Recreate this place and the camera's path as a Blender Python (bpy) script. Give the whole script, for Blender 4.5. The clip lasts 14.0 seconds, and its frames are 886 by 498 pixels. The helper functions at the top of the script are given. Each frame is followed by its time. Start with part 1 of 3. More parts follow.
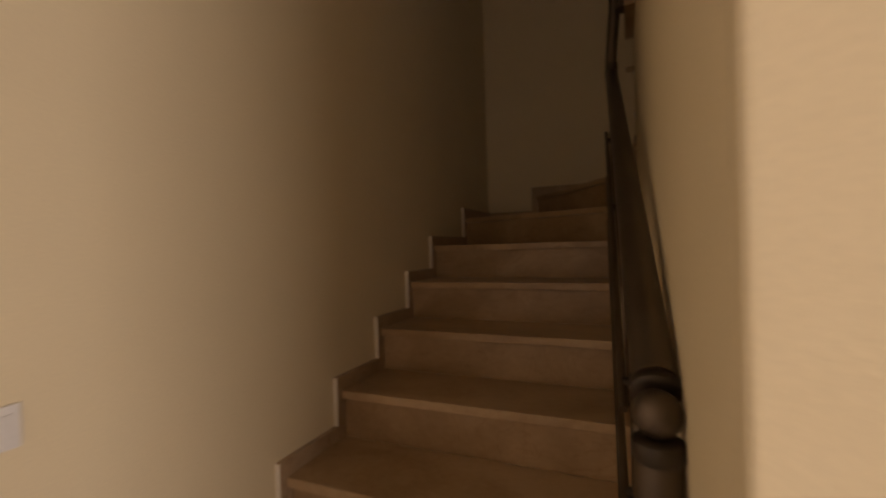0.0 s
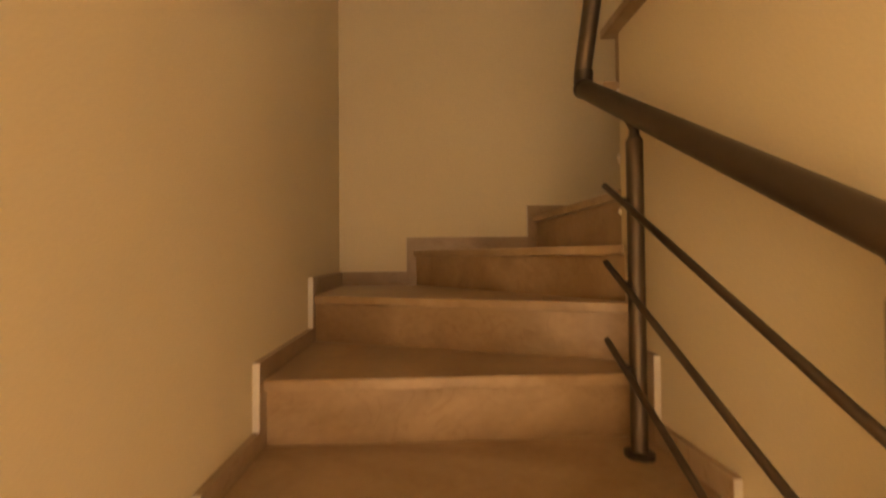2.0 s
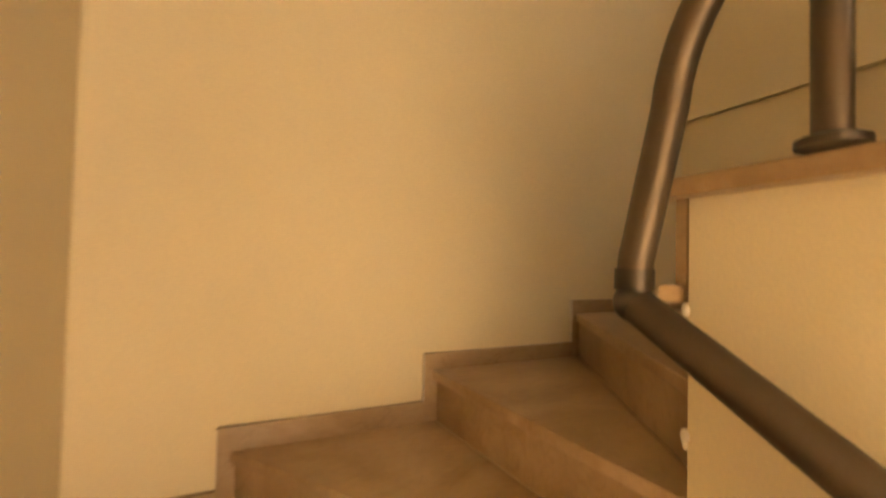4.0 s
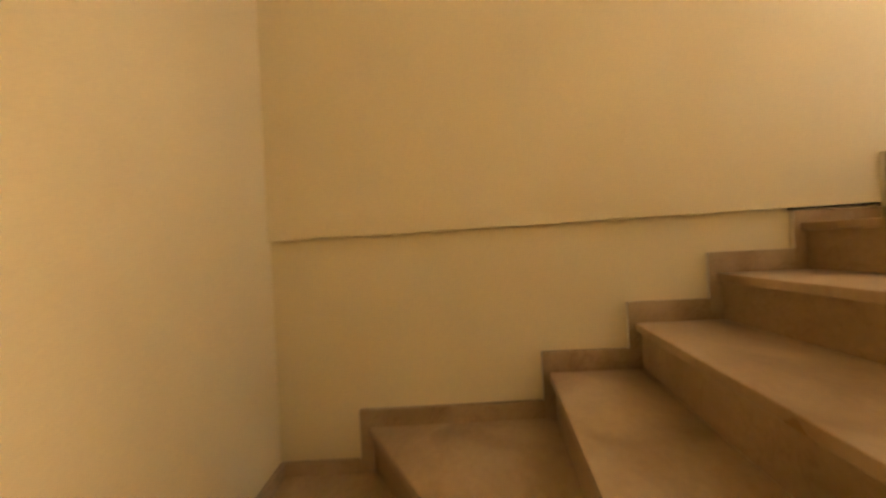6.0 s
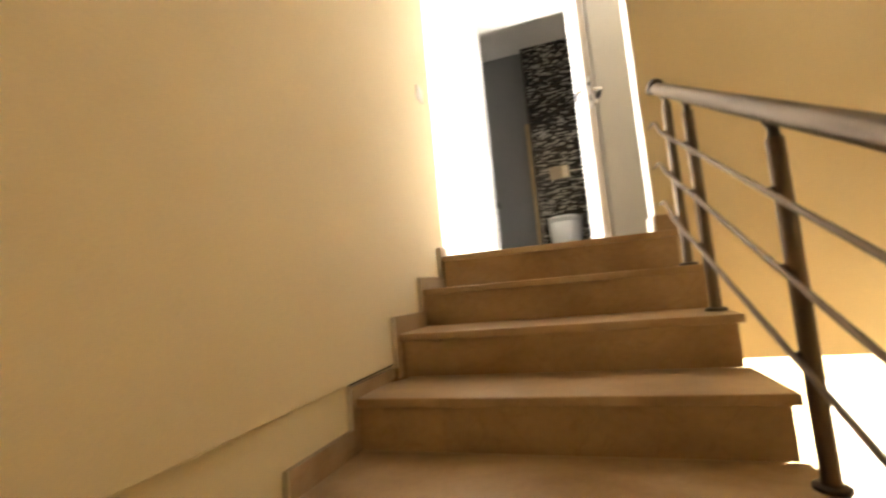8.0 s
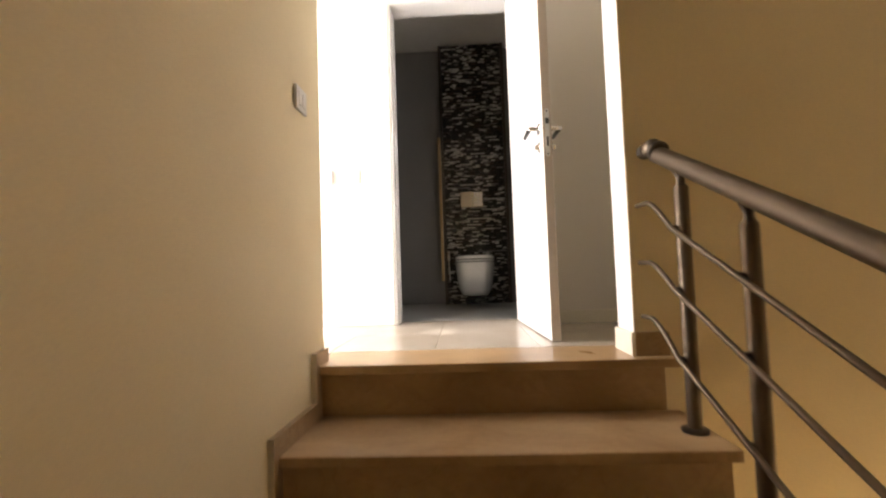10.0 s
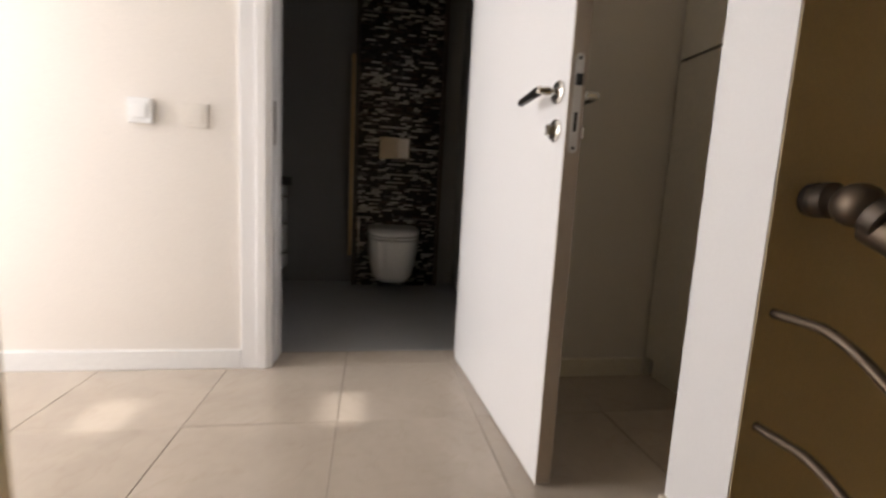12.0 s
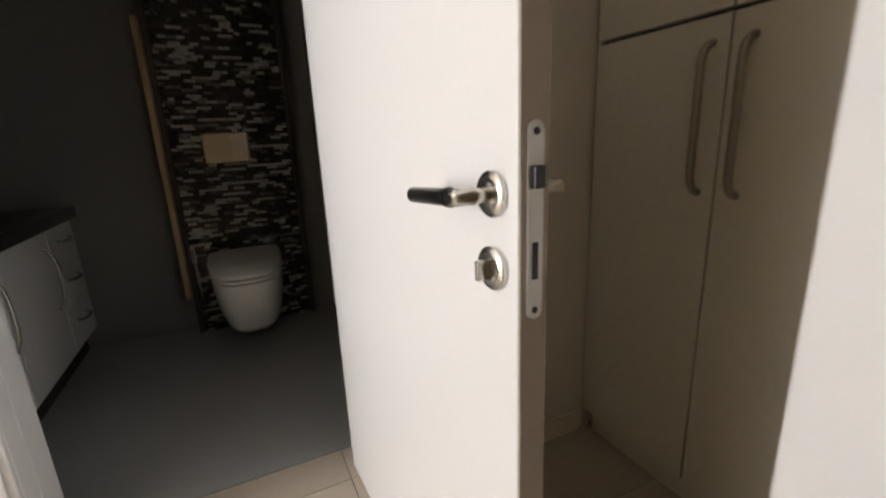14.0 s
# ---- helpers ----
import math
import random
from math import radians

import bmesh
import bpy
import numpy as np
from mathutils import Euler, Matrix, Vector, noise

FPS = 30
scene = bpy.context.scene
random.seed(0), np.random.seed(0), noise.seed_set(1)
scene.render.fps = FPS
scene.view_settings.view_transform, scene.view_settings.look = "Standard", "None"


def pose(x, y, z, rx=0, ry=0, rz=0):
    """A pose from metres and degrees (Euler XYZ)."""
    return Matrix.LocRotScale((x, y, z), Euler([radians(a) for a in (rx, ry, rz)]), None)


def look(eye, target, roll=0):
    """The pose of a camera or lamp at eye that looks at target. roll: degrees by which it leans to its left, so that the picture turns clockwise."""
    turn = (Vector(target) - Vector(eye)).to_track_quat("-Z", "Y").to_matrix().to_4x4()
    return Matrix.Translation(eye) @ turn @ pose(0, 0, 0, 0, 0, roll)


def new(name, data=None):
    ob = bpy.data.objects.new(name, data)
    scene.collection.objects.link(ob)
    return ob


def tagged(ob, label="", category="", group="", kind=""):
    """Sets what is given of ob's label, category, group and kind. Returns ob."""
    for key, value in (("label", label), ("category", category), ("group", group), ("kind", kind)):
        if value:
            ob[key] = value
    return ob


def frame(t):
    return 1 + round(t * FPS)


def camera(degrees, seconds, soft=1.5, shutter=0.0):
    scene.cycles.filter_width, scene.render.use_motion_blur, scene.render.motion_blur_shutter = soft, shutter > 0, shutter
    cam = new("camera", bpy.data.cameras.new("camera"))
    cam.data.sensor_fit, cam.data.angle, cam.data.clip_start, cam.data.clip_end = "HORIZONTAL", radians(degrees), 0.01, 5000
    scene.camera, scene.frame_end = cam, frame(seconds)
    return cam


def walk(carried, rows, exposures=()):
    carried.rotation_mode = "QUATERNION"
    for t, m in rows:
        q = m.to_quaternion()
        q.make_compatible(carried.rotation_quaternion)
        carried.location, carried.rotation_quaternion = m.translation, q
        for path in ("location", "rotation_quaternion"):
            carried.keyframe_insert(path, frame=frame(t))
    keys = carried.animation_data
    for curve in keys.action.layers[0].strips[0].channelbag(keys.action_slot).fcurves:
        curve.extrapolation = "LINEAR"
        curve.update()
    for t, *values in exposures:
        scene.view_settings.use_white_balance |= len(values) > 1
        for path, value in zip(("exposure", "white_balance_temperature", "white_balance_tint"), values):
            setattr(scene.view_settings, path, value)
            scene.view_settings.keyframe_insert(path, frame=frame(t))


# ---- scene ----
cam = camera(91.3, 14.0, soft=2.2, shutter=0.5)

PATH = [
    (0, (1.032, -1.039, 0.643), (0.254, 0.803, 0.631), -1.6),
    (0.5, (0.777, -0.807, 0.678), (0.416, 1.159, 0.594), -1.8),
    (1, (0.605, -0.506, 0.723), (0.375, 1.479, 0.653), -0.7),
    (1.5, (0.47, -0.229, 0.813), (0.408, 1.769, 0.738), -2.1),
    (2, (0.451, 0.039, 0.976), (0.54, 2.036, 1.015), -0.5),
    (2.5, (0.445, 0.242, 1.119), (0.562, 2.236, 1.213), -0.7),
    (3, (0.396, 0.466, 1.279), (0.785, 2.425, 1.386), 0.2),
    (3.5, (0.387, 0.691, 1.428), (0.948, 2.609, 1.514), 1.2),
    (5.8, (0.598, 1.664, 2.206), (2.589, 1.844, 2.187), -2.3),
    (6, (0.687, 1.706, 2.261), (2.687, 1.691, 2.249), -2.8),
    (6.5, (0.889, 1.823, 2.373), (2.81, 1.268, 2.433), -2.2),
    (7, (1.096, 1.902, 2.411), (2.587, 0.57, 2.47), -0.5),
    (7.5, (1.313, 1.826, 2.466), (2.387, 0.152, 2.674), -3.5),
    (8, (1.56, 1.681, 2.639), (2.156, -0.218, 2.827), -5.2),
    (8.5, (1.697, 1.567, 2.765), (1.806, -0.422, 2.948), -3.8),
    (11, (1.852, 0.33, 3.393), (1.904, -1.667, 3.29), -0.3),
    (11.5, (1.908, 0.111, 3.47), (1.8, -1.873, 3.239), 4.1),
    (12, (1.835, -0.115, 3.55), (1.498, -2.069, 3.288), 3.0),
    (12.5, (1.75, -0.271, 3.697), (1.212, -2.184, 3.469), 0.1),
    (13, (1.761, -0.432, 3.752), (1.043, -2.27, 3.427), 0.1),
    (13.5, (1.752, -0.531, 3.838), (0.855, -2.285, 3.492), -1.1),
    (14, (1.674, -0.684, 3.855), (0.845, -2.432, 3.35), -2.5),
]
EXPOSURE = [(0.0, -2.12, 6600, 22), (0.5, -1.32, 8450, 30), (1.0, -0.46, 8650, 29), (1.5, 0.13, 8650, 26), (2.5, 0.84, 8350, 20), (3.5, 1.52, 7750, 15), (6.0, 2.18, 7450, 10), (6.5, 2.33, 7250, 9), (7.0, 2.34, 7000, 8), (8.0, 2.0, 6650, 7), (8.7, 1.66, 6500, 7), (10.8, 0.06, 6750, 15), (11.5, -0.46, 6480, 14), (12.5, -0.82, 6430, 12), (14.0, -0.70, 6400, 10)]
walk(cam, [(t, look(eye, target, roll)) for t, eye, target, roll in PATH], EXPOSURE)

# ---- light ----
world = bpy.data.worlds.new("sky")
scene.world = world
world.use_nodes = True
_wn = world.node_tree.nodes
_sky = _wn.new("ShaderNodeTexSky")
_sky.sky_type, _sky.sun_disc = "NISHITA", False
_sky.sun_elevation, _sky.sun_rotation = radians(30), radians(90)
world.node_tree.links.new(_sky.outputs[0], _wn["Background"].inputs[0])
_wn["Background"].inputs[1].default_value = 0.12

_sun = bpy.data.lights.new("sun", "SUN")
_sun.energy, _sun.angle, _sun.color = 5.0, radians(0.7), (1.0, 0.94, 0.85)
_so = new("sun", _sun)
_so.matrix_world = look((8, -1.5, 8 * 0.577), (0, -1.5, 0))


def window_light(name, x, y0, y1, z0, z1, watts, colour):
    """Sky light that comes in through an opening in an east wall."""
    d = bpy.data.lights.new(name, "AREA")
    d.shape, d.size, d.size_y, d.energy, d.color = "RECTANGLE", z1 - z0, y1 - y0, watts, colour
    o = new(name, d)
    o.matrix_world = pose(x, (y0 + y1) / 2, (z0 + z1) / 2, 0, 90, 0)
    return o


window_light("lower_window_daylight", 4.22, -3.9, -1.4, -0.34, 1.7, 330, (1.0, 0.93, 0.84))
window_light("upper_window_daylight", 4.72, -1.75, -0.95, 3.1, 5.0, 98, (1.0, 0.975, 0.965))
nl = window_light("upper_north_window_daylight", 3.45, -1.3, -0.3, 3.2, 5.0, 13, (1.0, 0.975, 0.965))
nl.matrix_world = pose(3.45, -0.80, 4.1, 90, 0, 0) @ pose(0, 0, 0, 0, 180, 90)

# ---- materials ----


def mat(name, base, rough=0.5, metal=0.0, var=0.06, scale=3.0, fine=60.0, bump=0.02, spec=0.5, fine_var=0.03):
    """A painted or solid surface with soft blotches, fine grain and a little relief."""
    m = bpy.data.materials.new(name)
    m.use_nodes = True
    n, l = m.node_tree.nodes, m.node_tree.links
    b = n["Principled BSDF"]
    tc = n.new("ShaderNodeTexCoord")
    n1 = n.new("ShaderNodeTexNoise"); n1.inputs["Scale"].default_value = scale; n1.inputs["Detail"].default_value = 4
    n2 = n.new("ShaderNodeTexNoise"); n2.inputs["Scale"].default_value = fine; n2.inputs["Detail"].default_value = 3
    l.new(tc.outputs["Object"], n1.inputs["Vector"]); l.new(tc.outputs["Object"], n2.inputs["Vector"])
    r1 = n.new("ShaderNodeMapRange"); r1.inputs["From Min"].default_value = 0.3; r1.inputs["From Max"].default_value = 0.7
    r1.inputs["To Min"].default_value = 1 - var; r1.inputs["To Max"].default_value = 1 + var
    r2 = n.new("ShaderNodeMapRange"); r2.inputs["From Min"].default_value = 0.3; r2.inputs["From Max"].default_value = 0.7
    r2.inputs["To Min"].default_value = 1 - fine_var; r2.inputs["To Max"].default_value = 1 + fine_var
    l.new(n1.outputs["Fac"], r1.inputs["Value"]); l.new(n2.outputs["Fac"], r2.inputs["Value"])
    mu = n.new("ShaderNodeMath"); mu.operation = "MULTIPLY"
    l.new(r1.outputs[0], mu.inputs[0]); l.new(r2.outputs[0], mu.inputs[1])
    vm = n.new("ShaderNodeVectorMath"); vm.operation = "SCALE"
    vm.inputs[0].default_value = base
    l.new(mu.outputs[0], vm.inputs["Scale"]); l.new(vm.outputs[0], b.inputs["Base Color"])
    b.inputs["Roughness"].default_value = rough
    b.inputs["Metallic"].default_value = metal
    b.inputs["Specular IOR Level"].default_value = spec
    if bump:
        bp = n.new("ShaderNodeBump"); bp.inputs["Strength"].default_value = bump; bp.inputs["Distance"].default_value = 0.01
        l.new(n2.outputs["Fac"], bp.inputs["Height"]); l.new(bp.outputs[0], b.inputs["Normal"])
    return m


def marble(name, dark, light, rough=0.22, stretch=(1.0, 1.5, 1.5), vein=0.6):
    """Polished beige stone: cloudy, with thin veins and small pits; each slab a little different."""
    m = bpy.data.materials.new(name)
    m.use_nodes = True
    n, l = m.node_tree.nodes, m.node_tree.links
    b = n["Principled BSDF"]
    tc = n.new("ShaderNodeTexCoord")
    info = n.new("ShaderNodeObjectInfo")
    off = n.new("ShaderNodeVectorMath"); off.operation = "MULTIPLY_ADD"
    off.inputs[1].default_value = stretch
    comb = n.new("ShaderNodeCombineXYZ")
    k = n.new("ShaderNodeMath"); k.operation = "MULTIPLY"; k.inputs[1].default_value = 37.0
    l.new(info.outputs["Random"], k.inputs[0])
    l.new(k.outputs[0], comb.inputs[0]); l.new(k.outputs[0], comb.inputs[2])
    l.new(tc.outputs["Object"], off.inputs[0]); l.new(comb.outputs[0], off.inputs[2])
    n1 = n.new("ShaderNodeTexNoise"); n1.inputs["Scale"].default_value = 2.2; n1.inputs["Detail"].default_value = 7; n1.inputs["Distortion"].default_value = 0.8
    n2 = n.new("ShaderNodeTexNoise"); n2.inputs["Scale"].default_value = 34; n2.inputs["Detail"].default_value = 5
    wv = n.new("ShaderNodeTexNoise"); wv.inputs["Scale"].default_value = 3.1; wv.inputs["Detail"].default_value = 9; wv.inputs["Distortion"].default_value = 2.2
    for t in (n1, n2, wv):
        l.new(off.outputs[0], t.inputs["Vector"])
    cr = n.new("ShaderNodeValToRGB")
    cr.color_ramp.elements[0].position, cr.color_ramp.elements[0].color = 0.3, (*dark, 1)
    cr.color_ramp.elements[1].position, cr.color_ramp.elements[1].color = 0.68, (*light, 1)
    mx = n.new("ShaderNodeMath"); mx.operation = "MULTIPLY_ADD"; mx.inputs[1].default_value = 0.22
    l.new(n2.outputs["Fac"], mx.inputs[0])
    sh = n.new("ShaderNodeMath"); sh.operation = "SUBTRACT"; sh.inputs[1].default_value = 0.11
    l.new(n1.outputs["Fac"], sh.inputs[0]); l.new(sh.outputs[0], mx.inputs[2]); l.new(mx.outputs[0], cr.inputs[0])
    vr = n.new("ShaderNodeValToRGB")
    e = vr.color_ramp.elements
    e[0].position, e[0].color = 0.485, (1, 1, 1, 1)
    e[1].position, e[1].color = 0.515, (1, 1, 1, 1)
    mid = e.new(0.5); mid.color = (0.72, 0.62, 0.5, 1)
    l.new(wv.outputs["Fac"], vr.inputs[0])
    mul = n.new("ShaderNodeMix"); mul.data_type, mul.blend_type = "RGBA", "MULTIPLY"
    mul.inputs["Factor"].default_value = vein
    l.new(cr.outputs[0], mul.inputs["A"]); l.new(vr.outputs[0], mul.inputs["B"])
    l.new(mul.outputs["Result"], b.inputs["Base Color"])
    rr = n.new("ShaderNodeMapRange"); rr.inputs["To Min"].default_value = rough * 0.8; rr.inputs["To Max"].default_value = rough * 1.5
    l.new(n1.outputs["Fac"], rr.inputs["Value"]); l.new(rr.outputs[0], b.inputs["Roughness"])
    bp = n.new("ShaderNodeBump"); bp.inputs["Strength"].default_value = 0.03; bp.inputs["Distance"].default_value = 0.005
    l.new(n2.outputs["Fac"], bp.inputs["Height"]); l.new(bp.outputs[0], b.inputs["Normal"])
    return m


M_CREAM = mat("cream_wall_paint", (0.77, 0.645, 0.42), 0.75, var=0.03, scale=1.3, fine=180, bump=0.08, spec=0.3)
M_PALE = mat("pale_hall_paint", (0.78, 0.738, 0.685), 0.7, var=0.02, scale=1.3, fine=180, bump=0.08, spec=0.3)
M_WHITE = mat("white_wall_paint", (0.80, 0.79, 0.785), 0.6, var=0.02, scale=1.5, fine=150, bump=0.015, spec=0.3, fine_var=0.01)
M_GRIP = mat("dark_grip_metal", (0.10, 0.097, 0.092), 0.3, 0.9, var=0.05)
M_CEIL = mat("ceiling_paint", (0.82, 0.79, 0.74), 0.85, var=0.02)
M_TREAD = marble("stair_marble", (0.33, 0.208, 0.10), (0.54, 0.38, 0.222), 0.28, vein=0.22)
M_RISER = marble("riser_marble", (0.30, 0.185, 0.088), (0.49, 0.335, 0.188), 0.34, vein=0.4)
M_SKIRT = marble("skirting_marble", (0.33, 0.22, 0.12), (0.47, 0.34, 0.21), 0.35)
M_CUT = mat("cut_marble_edge", (0.74, 0.66, 0.54), 0.6)
M_TILE = marble("floor_tile", (0.46, 0.395, 0.325), (0.55, 0.48, 0.40), 0.14, (1, 1, 1), 0.18)
M_GROUT = mat("grout", (0.44, 0.38, 0.315), 0.9)
M_RAIL = mat("bronze_metal", (0.135, 0.104, 0.075), 0.46, 0.85, var=0.10, scale=8, fine=220, bump=0.01)
M_RAILDK = mat("dark_joint_metal", (0.085, 0.07, 0.056), 0.42, 0.85, var=0.1)
M_DOOR = mat("white_door_lacquer", (0.85, 0.845, 0.845), 0.24, var=0.012, scale=2, fine=90, bump=0.004, fine_var=0.008)
M_EDGE = mat("door_edge_laminate", (0.52, 0.44, 0.35), 0.5, var=0.04)
M_CHROME = mat("satin_nickel", (0.62, 0.60, 0.56), 0.22, 1.0, var=0.03)
M_LOCK = mat("brushed_lock_plate", (0.74, 0.73, 0.70), 0.45, 0.55, var=0.03)
M_BLACK = mat("black_metal", (0.05, 0.05, 0.05), 0.35, 0.7)
# near-black: painted shade for gaps, also the mosaic backing and vanity plinth
M_GAPDARK = mat("gap_shade_and_dark_parts", (0.04, 0.035, 0.03), 0.8)
M_BATH = mat("grey_bath_wall_tile", (0.215, 0.213, 0.203), 0.4, var=0.03)
M_BFLOOR = mat("grey_bath_floor_tile", (0.33, 0.333, 0.33), 0.3, var=0.05, scale=5)
M_CERAMIC = mat("white_ceramic", (0.85, 0.85, 0.83), 0.1, var=0.01, bump=0)
M_GRANITE = mat("black_granite", (0.02, 0.02, 0.022), 0.12, var=0.3, fine=300, fine_var=0.4)
M_CAB = mat("white_cabinet_lacquer", (0.78, 0.78, 0.77), 0.35, var=0.01)
M_WARD = mat("cream_wardrobe_laminate", (0.80, 0.755, 0.66), 0.38, var=0.015, scale=1.5)
M_HANDLE = mat("grey_handle", (0.34, 0.31, 0.27), 0.35, 0.8)
M_PLATE = mat("beige_flush_plate", (0.72, 0.62, 0.46), 0.25, 0.6)
M_PLAST = mat("white_plastic", (0.80, 0.80, 0.79), 0.35, var=0.01)
M_SWCR = mat("cream_plastic", (0.74, 0.70, 0.64), 0.4, var=0.01)
# blotchy tan painted as the warm reflection in a mirror-like edge
M_MIRRORTAN = mat("tan_reflection", (0.55, 0.38, 0.18), 0.35, var=0.15, scale=9)
M_STONES = [mat("mosaic_dark", (0.018, 0.016, 0.013), 0.25, var=0.3, scale=40), mat("mosaic_brown", (0.06, 0.045, 0.033), 0.25, var=0.3, scale=40),
            mat("mosaic_grey", (0.17, 0.16, 0.15), 0.25, var=0.3, scale=40), mat("mosaic_pale", (0.42, 0.40, 0.36), 0.22, var=0.25, scale=40)]

# ---- building helpers ----


def part(name, bm, material, parent=None, label="", smooth=False):
    me = bpy.data.meshes.new(name)
    bmesh.ops.recalc_face_normals(bm, faces=bm.faces)
    bm.to_mesh(me)
    bm.free()
    me.materials.append(material)
    if smooth:
        me.shade_smooth()
        me.set_sharp_from_angle(angle=radians(40))
    ob = new(name, me)
    if parent is not None:
        ob.parent = parent
    if label:
        tagged(ob, label)
    return ob


def thing(name, label, category, group="", kind="", at=(0, 0, 0)):
    o = new(name)
    o.location = at
    o.empty_display_size = 0.1
    return tagged(o, label, category, group, kind)


def box(bm, x0, x1, y0, y1, z0, z1, bevel=0.0):
    m = Matrix.LocRotScale(((x0 + x1) / 2, (y0 + y1) / 2, (z0 + z1) / 2), None, (abs(x1 - x0), abs(y1 - y0), abs(z1 - z0)))
    r = bmesh.ops.create_cube(bm, size=1, matrix=m)
    if bevel:
        es = list({e for v in r["verts"] for e in v.link_edges})
        bmesh.ops.bevel(bm, geom=es, offset=bevel, segments=2, affect="EDGES", profile=0.6)
    return bm


def boxed(*a, bevel=0.0):
    return box(bmesh.new(), *a, bevel=bevel)


def prism(bm, poly, z0, z1, bevel=0.0):
    """An upright prism over a plan polygon."""
    lo = [bm.verts.new((x, y, z0)) for x, y in poly]
    hi = [bm.verts.new((x, y, z1)) for x, y in poly]
    n = len(poly)
    fs = [bm.faces.new(lo), bm.faces.new(hi)]
    for i in range(n):
        fs.append(bm.faces.new((lo[i], lo[(i + 1) % n], hi[(i + 1) % n], hi[i])))
    if bevel:
        bmesh.ops.recalc_face_normals(bm, faces=fs)
        bmesh.ops.bevel(bm, geom=[e for e in bm.edges if all(f in fs for f in e.link_faces)], offset=bevel, segments=2, affect="EDGES", profile=0.6)
    return bm


def tube(bm, pts, r, seg=16, cap=True, taper=None):
    """A round bar along a line of points."""
    pts = [Vector(p) for p in pts]
    rings, a = [], None
    for i, p in enumerate(pts):
        d = (pts[min(i + 1, len(pts) - 1)] - pts[max(i - 1, 0)]).normalized()
        if a is None:
            a = d.cross(Vector((0, 0, 1)) if abs(d.z) < 0.9 else Vector((1, 0, 0)))
        a = (a - d * a.dot(d)).normalized()
        b = d.cross(a)
        rr = taper[i] if taper else r
        rings.append([bm.verts.new(p + rr * (math.cos(2 * math.pi * j / seg) * a + math.sin(2 * math.pi * j / seg) * b)) for j in range(seg)])
    for q, s in zip(rings, rings[1:]):
        for j in range(seg):
            bm.faces.new((q[j], q[(j + 1) % seg], s[(j + 1) % seg], s[j]))
    if cap:
        bm.faces.new(rings[0][::-1])
        bm.faces.new(rings[-1])
    return bm


def arc(p0, p1, p2, n=6):
    """A soft bend from p0 to p2 round the corner p1."""
    p0, p1, p2 = Vector(p0), Vector(p1), Vector(p2)
    return [(1 - t) ** 2 * p0 + 2 * t * (1 - t) * p1 + t * t * p2 for t in [i / n for i in range(n + 1)]]


def ball(bm, c, r, seg=18):
    bmesh.ops.create_uvsphere(bm, u_segments=seg, v_segments=seg // 2, radius=r, matrix=Matrix.Translation(c))
    return bm


# ---- the staircase ----
H, G = 0.182, 0.3003
X2, Y2, ZL, ZF = 2.42, 2.38, -0.444, 2.832
SP, TE = 1.095, 1.05


def wx(y):
    """The east wall is a little out of square towards the landing."""
    return X2 - max(0.0, 1.3 - y) * 0.035



def tread_z(k):
    return k * H - 0.08


# lines of the risers: outer end on the wall, inner end at the spine
LINES = {k: ((0.0, k * G + 0.05), (SP, k * G + 0.05)) for k in range(-1, 5)}
LINES[5] = ((0.0, 1.80), (SP, 1.37))
LINES[6] = ((0.41, Y2), (SP, 1.40))
LINES[7] = ((1.065, Y2), (1.11, 1.42))
LINES[8] = ((1.747, Y2), (1.16, 1.42))
LINES[9] = ((X2, 2.005), (1.21, 1.45))
for k, yo, yi in ((10, 1.27, 1.445), (11, 0.925, 1.10), (12, 0.604, 0.68), (13, 0.27, 0.275), (14, -0.064, -0.066), (15, -0.376, -0.378), (16, -0.698, -0.698)):
    LINES[k] = ((wx(yo), yo), (TE, yi))
CORNER = {5: [(0.0, Y2)], 8: [(X2, Y2)]}


def shifted(line, d):
    """The line moved by d metres down the stairs."""
    (ax, ay), (bx, by) = line
    dx, dy = bx - ax, by - ay
    n = math.hypot(dx, dy)
    ux, uy = dy / n, -dx / n
    return (ax + ux * d, ay + uy * d), (bx + ux * d, by + uy * d)


def clip_wall(p):
    return (min(max(p[0], 0.0), X2), min(p[1], Y2))


stairs = thing("staircase", "beige polished marble winder staircase turning back on itself", "staircase", kind="structure")
for k in range(-1, 16):
    a, b = LINES[k], LINES[k + 1]
    na, nb = [clip_wall(p) for p in shifted(a, 0.022)]
    poly = [na, nb, b[1]] + [b[0]] + CORNER.get(k, [])[::-1]
    if k == 9:
        poly = [na, nb, b[1], b[0]]
    z = tread_z(k)
    part("tread", prism(bmesh.new(), poly, z - 0.032, z, 0.004), M_TREAD, stairs)
    r0, r1 = [clip_wall(p) for p in shifted(a, -0.02)]
    inner = list(a)
    if k >= 11:
        inner[1] = (TE + 0.02, a[1][1]); r1 = (TE + 0.02, r1[1])
    elif k == 10:
        inner[1] = (SP, a[1][1]); r1 = (SP, r1[1])
    part("riser", prism(bmesh.new(), [inner[0], inner[1], r1, r0], tread_z(k - 1), z - 0.032), M_RISER, stairs)
part("riser", prism(bmesh.new(), [LINES[16][0], (SP, -0.698), (SP, -0.718), (wx(-0.718), -0.718)], tread_z(15), ZF - 0.032), M_RISER, stairs)

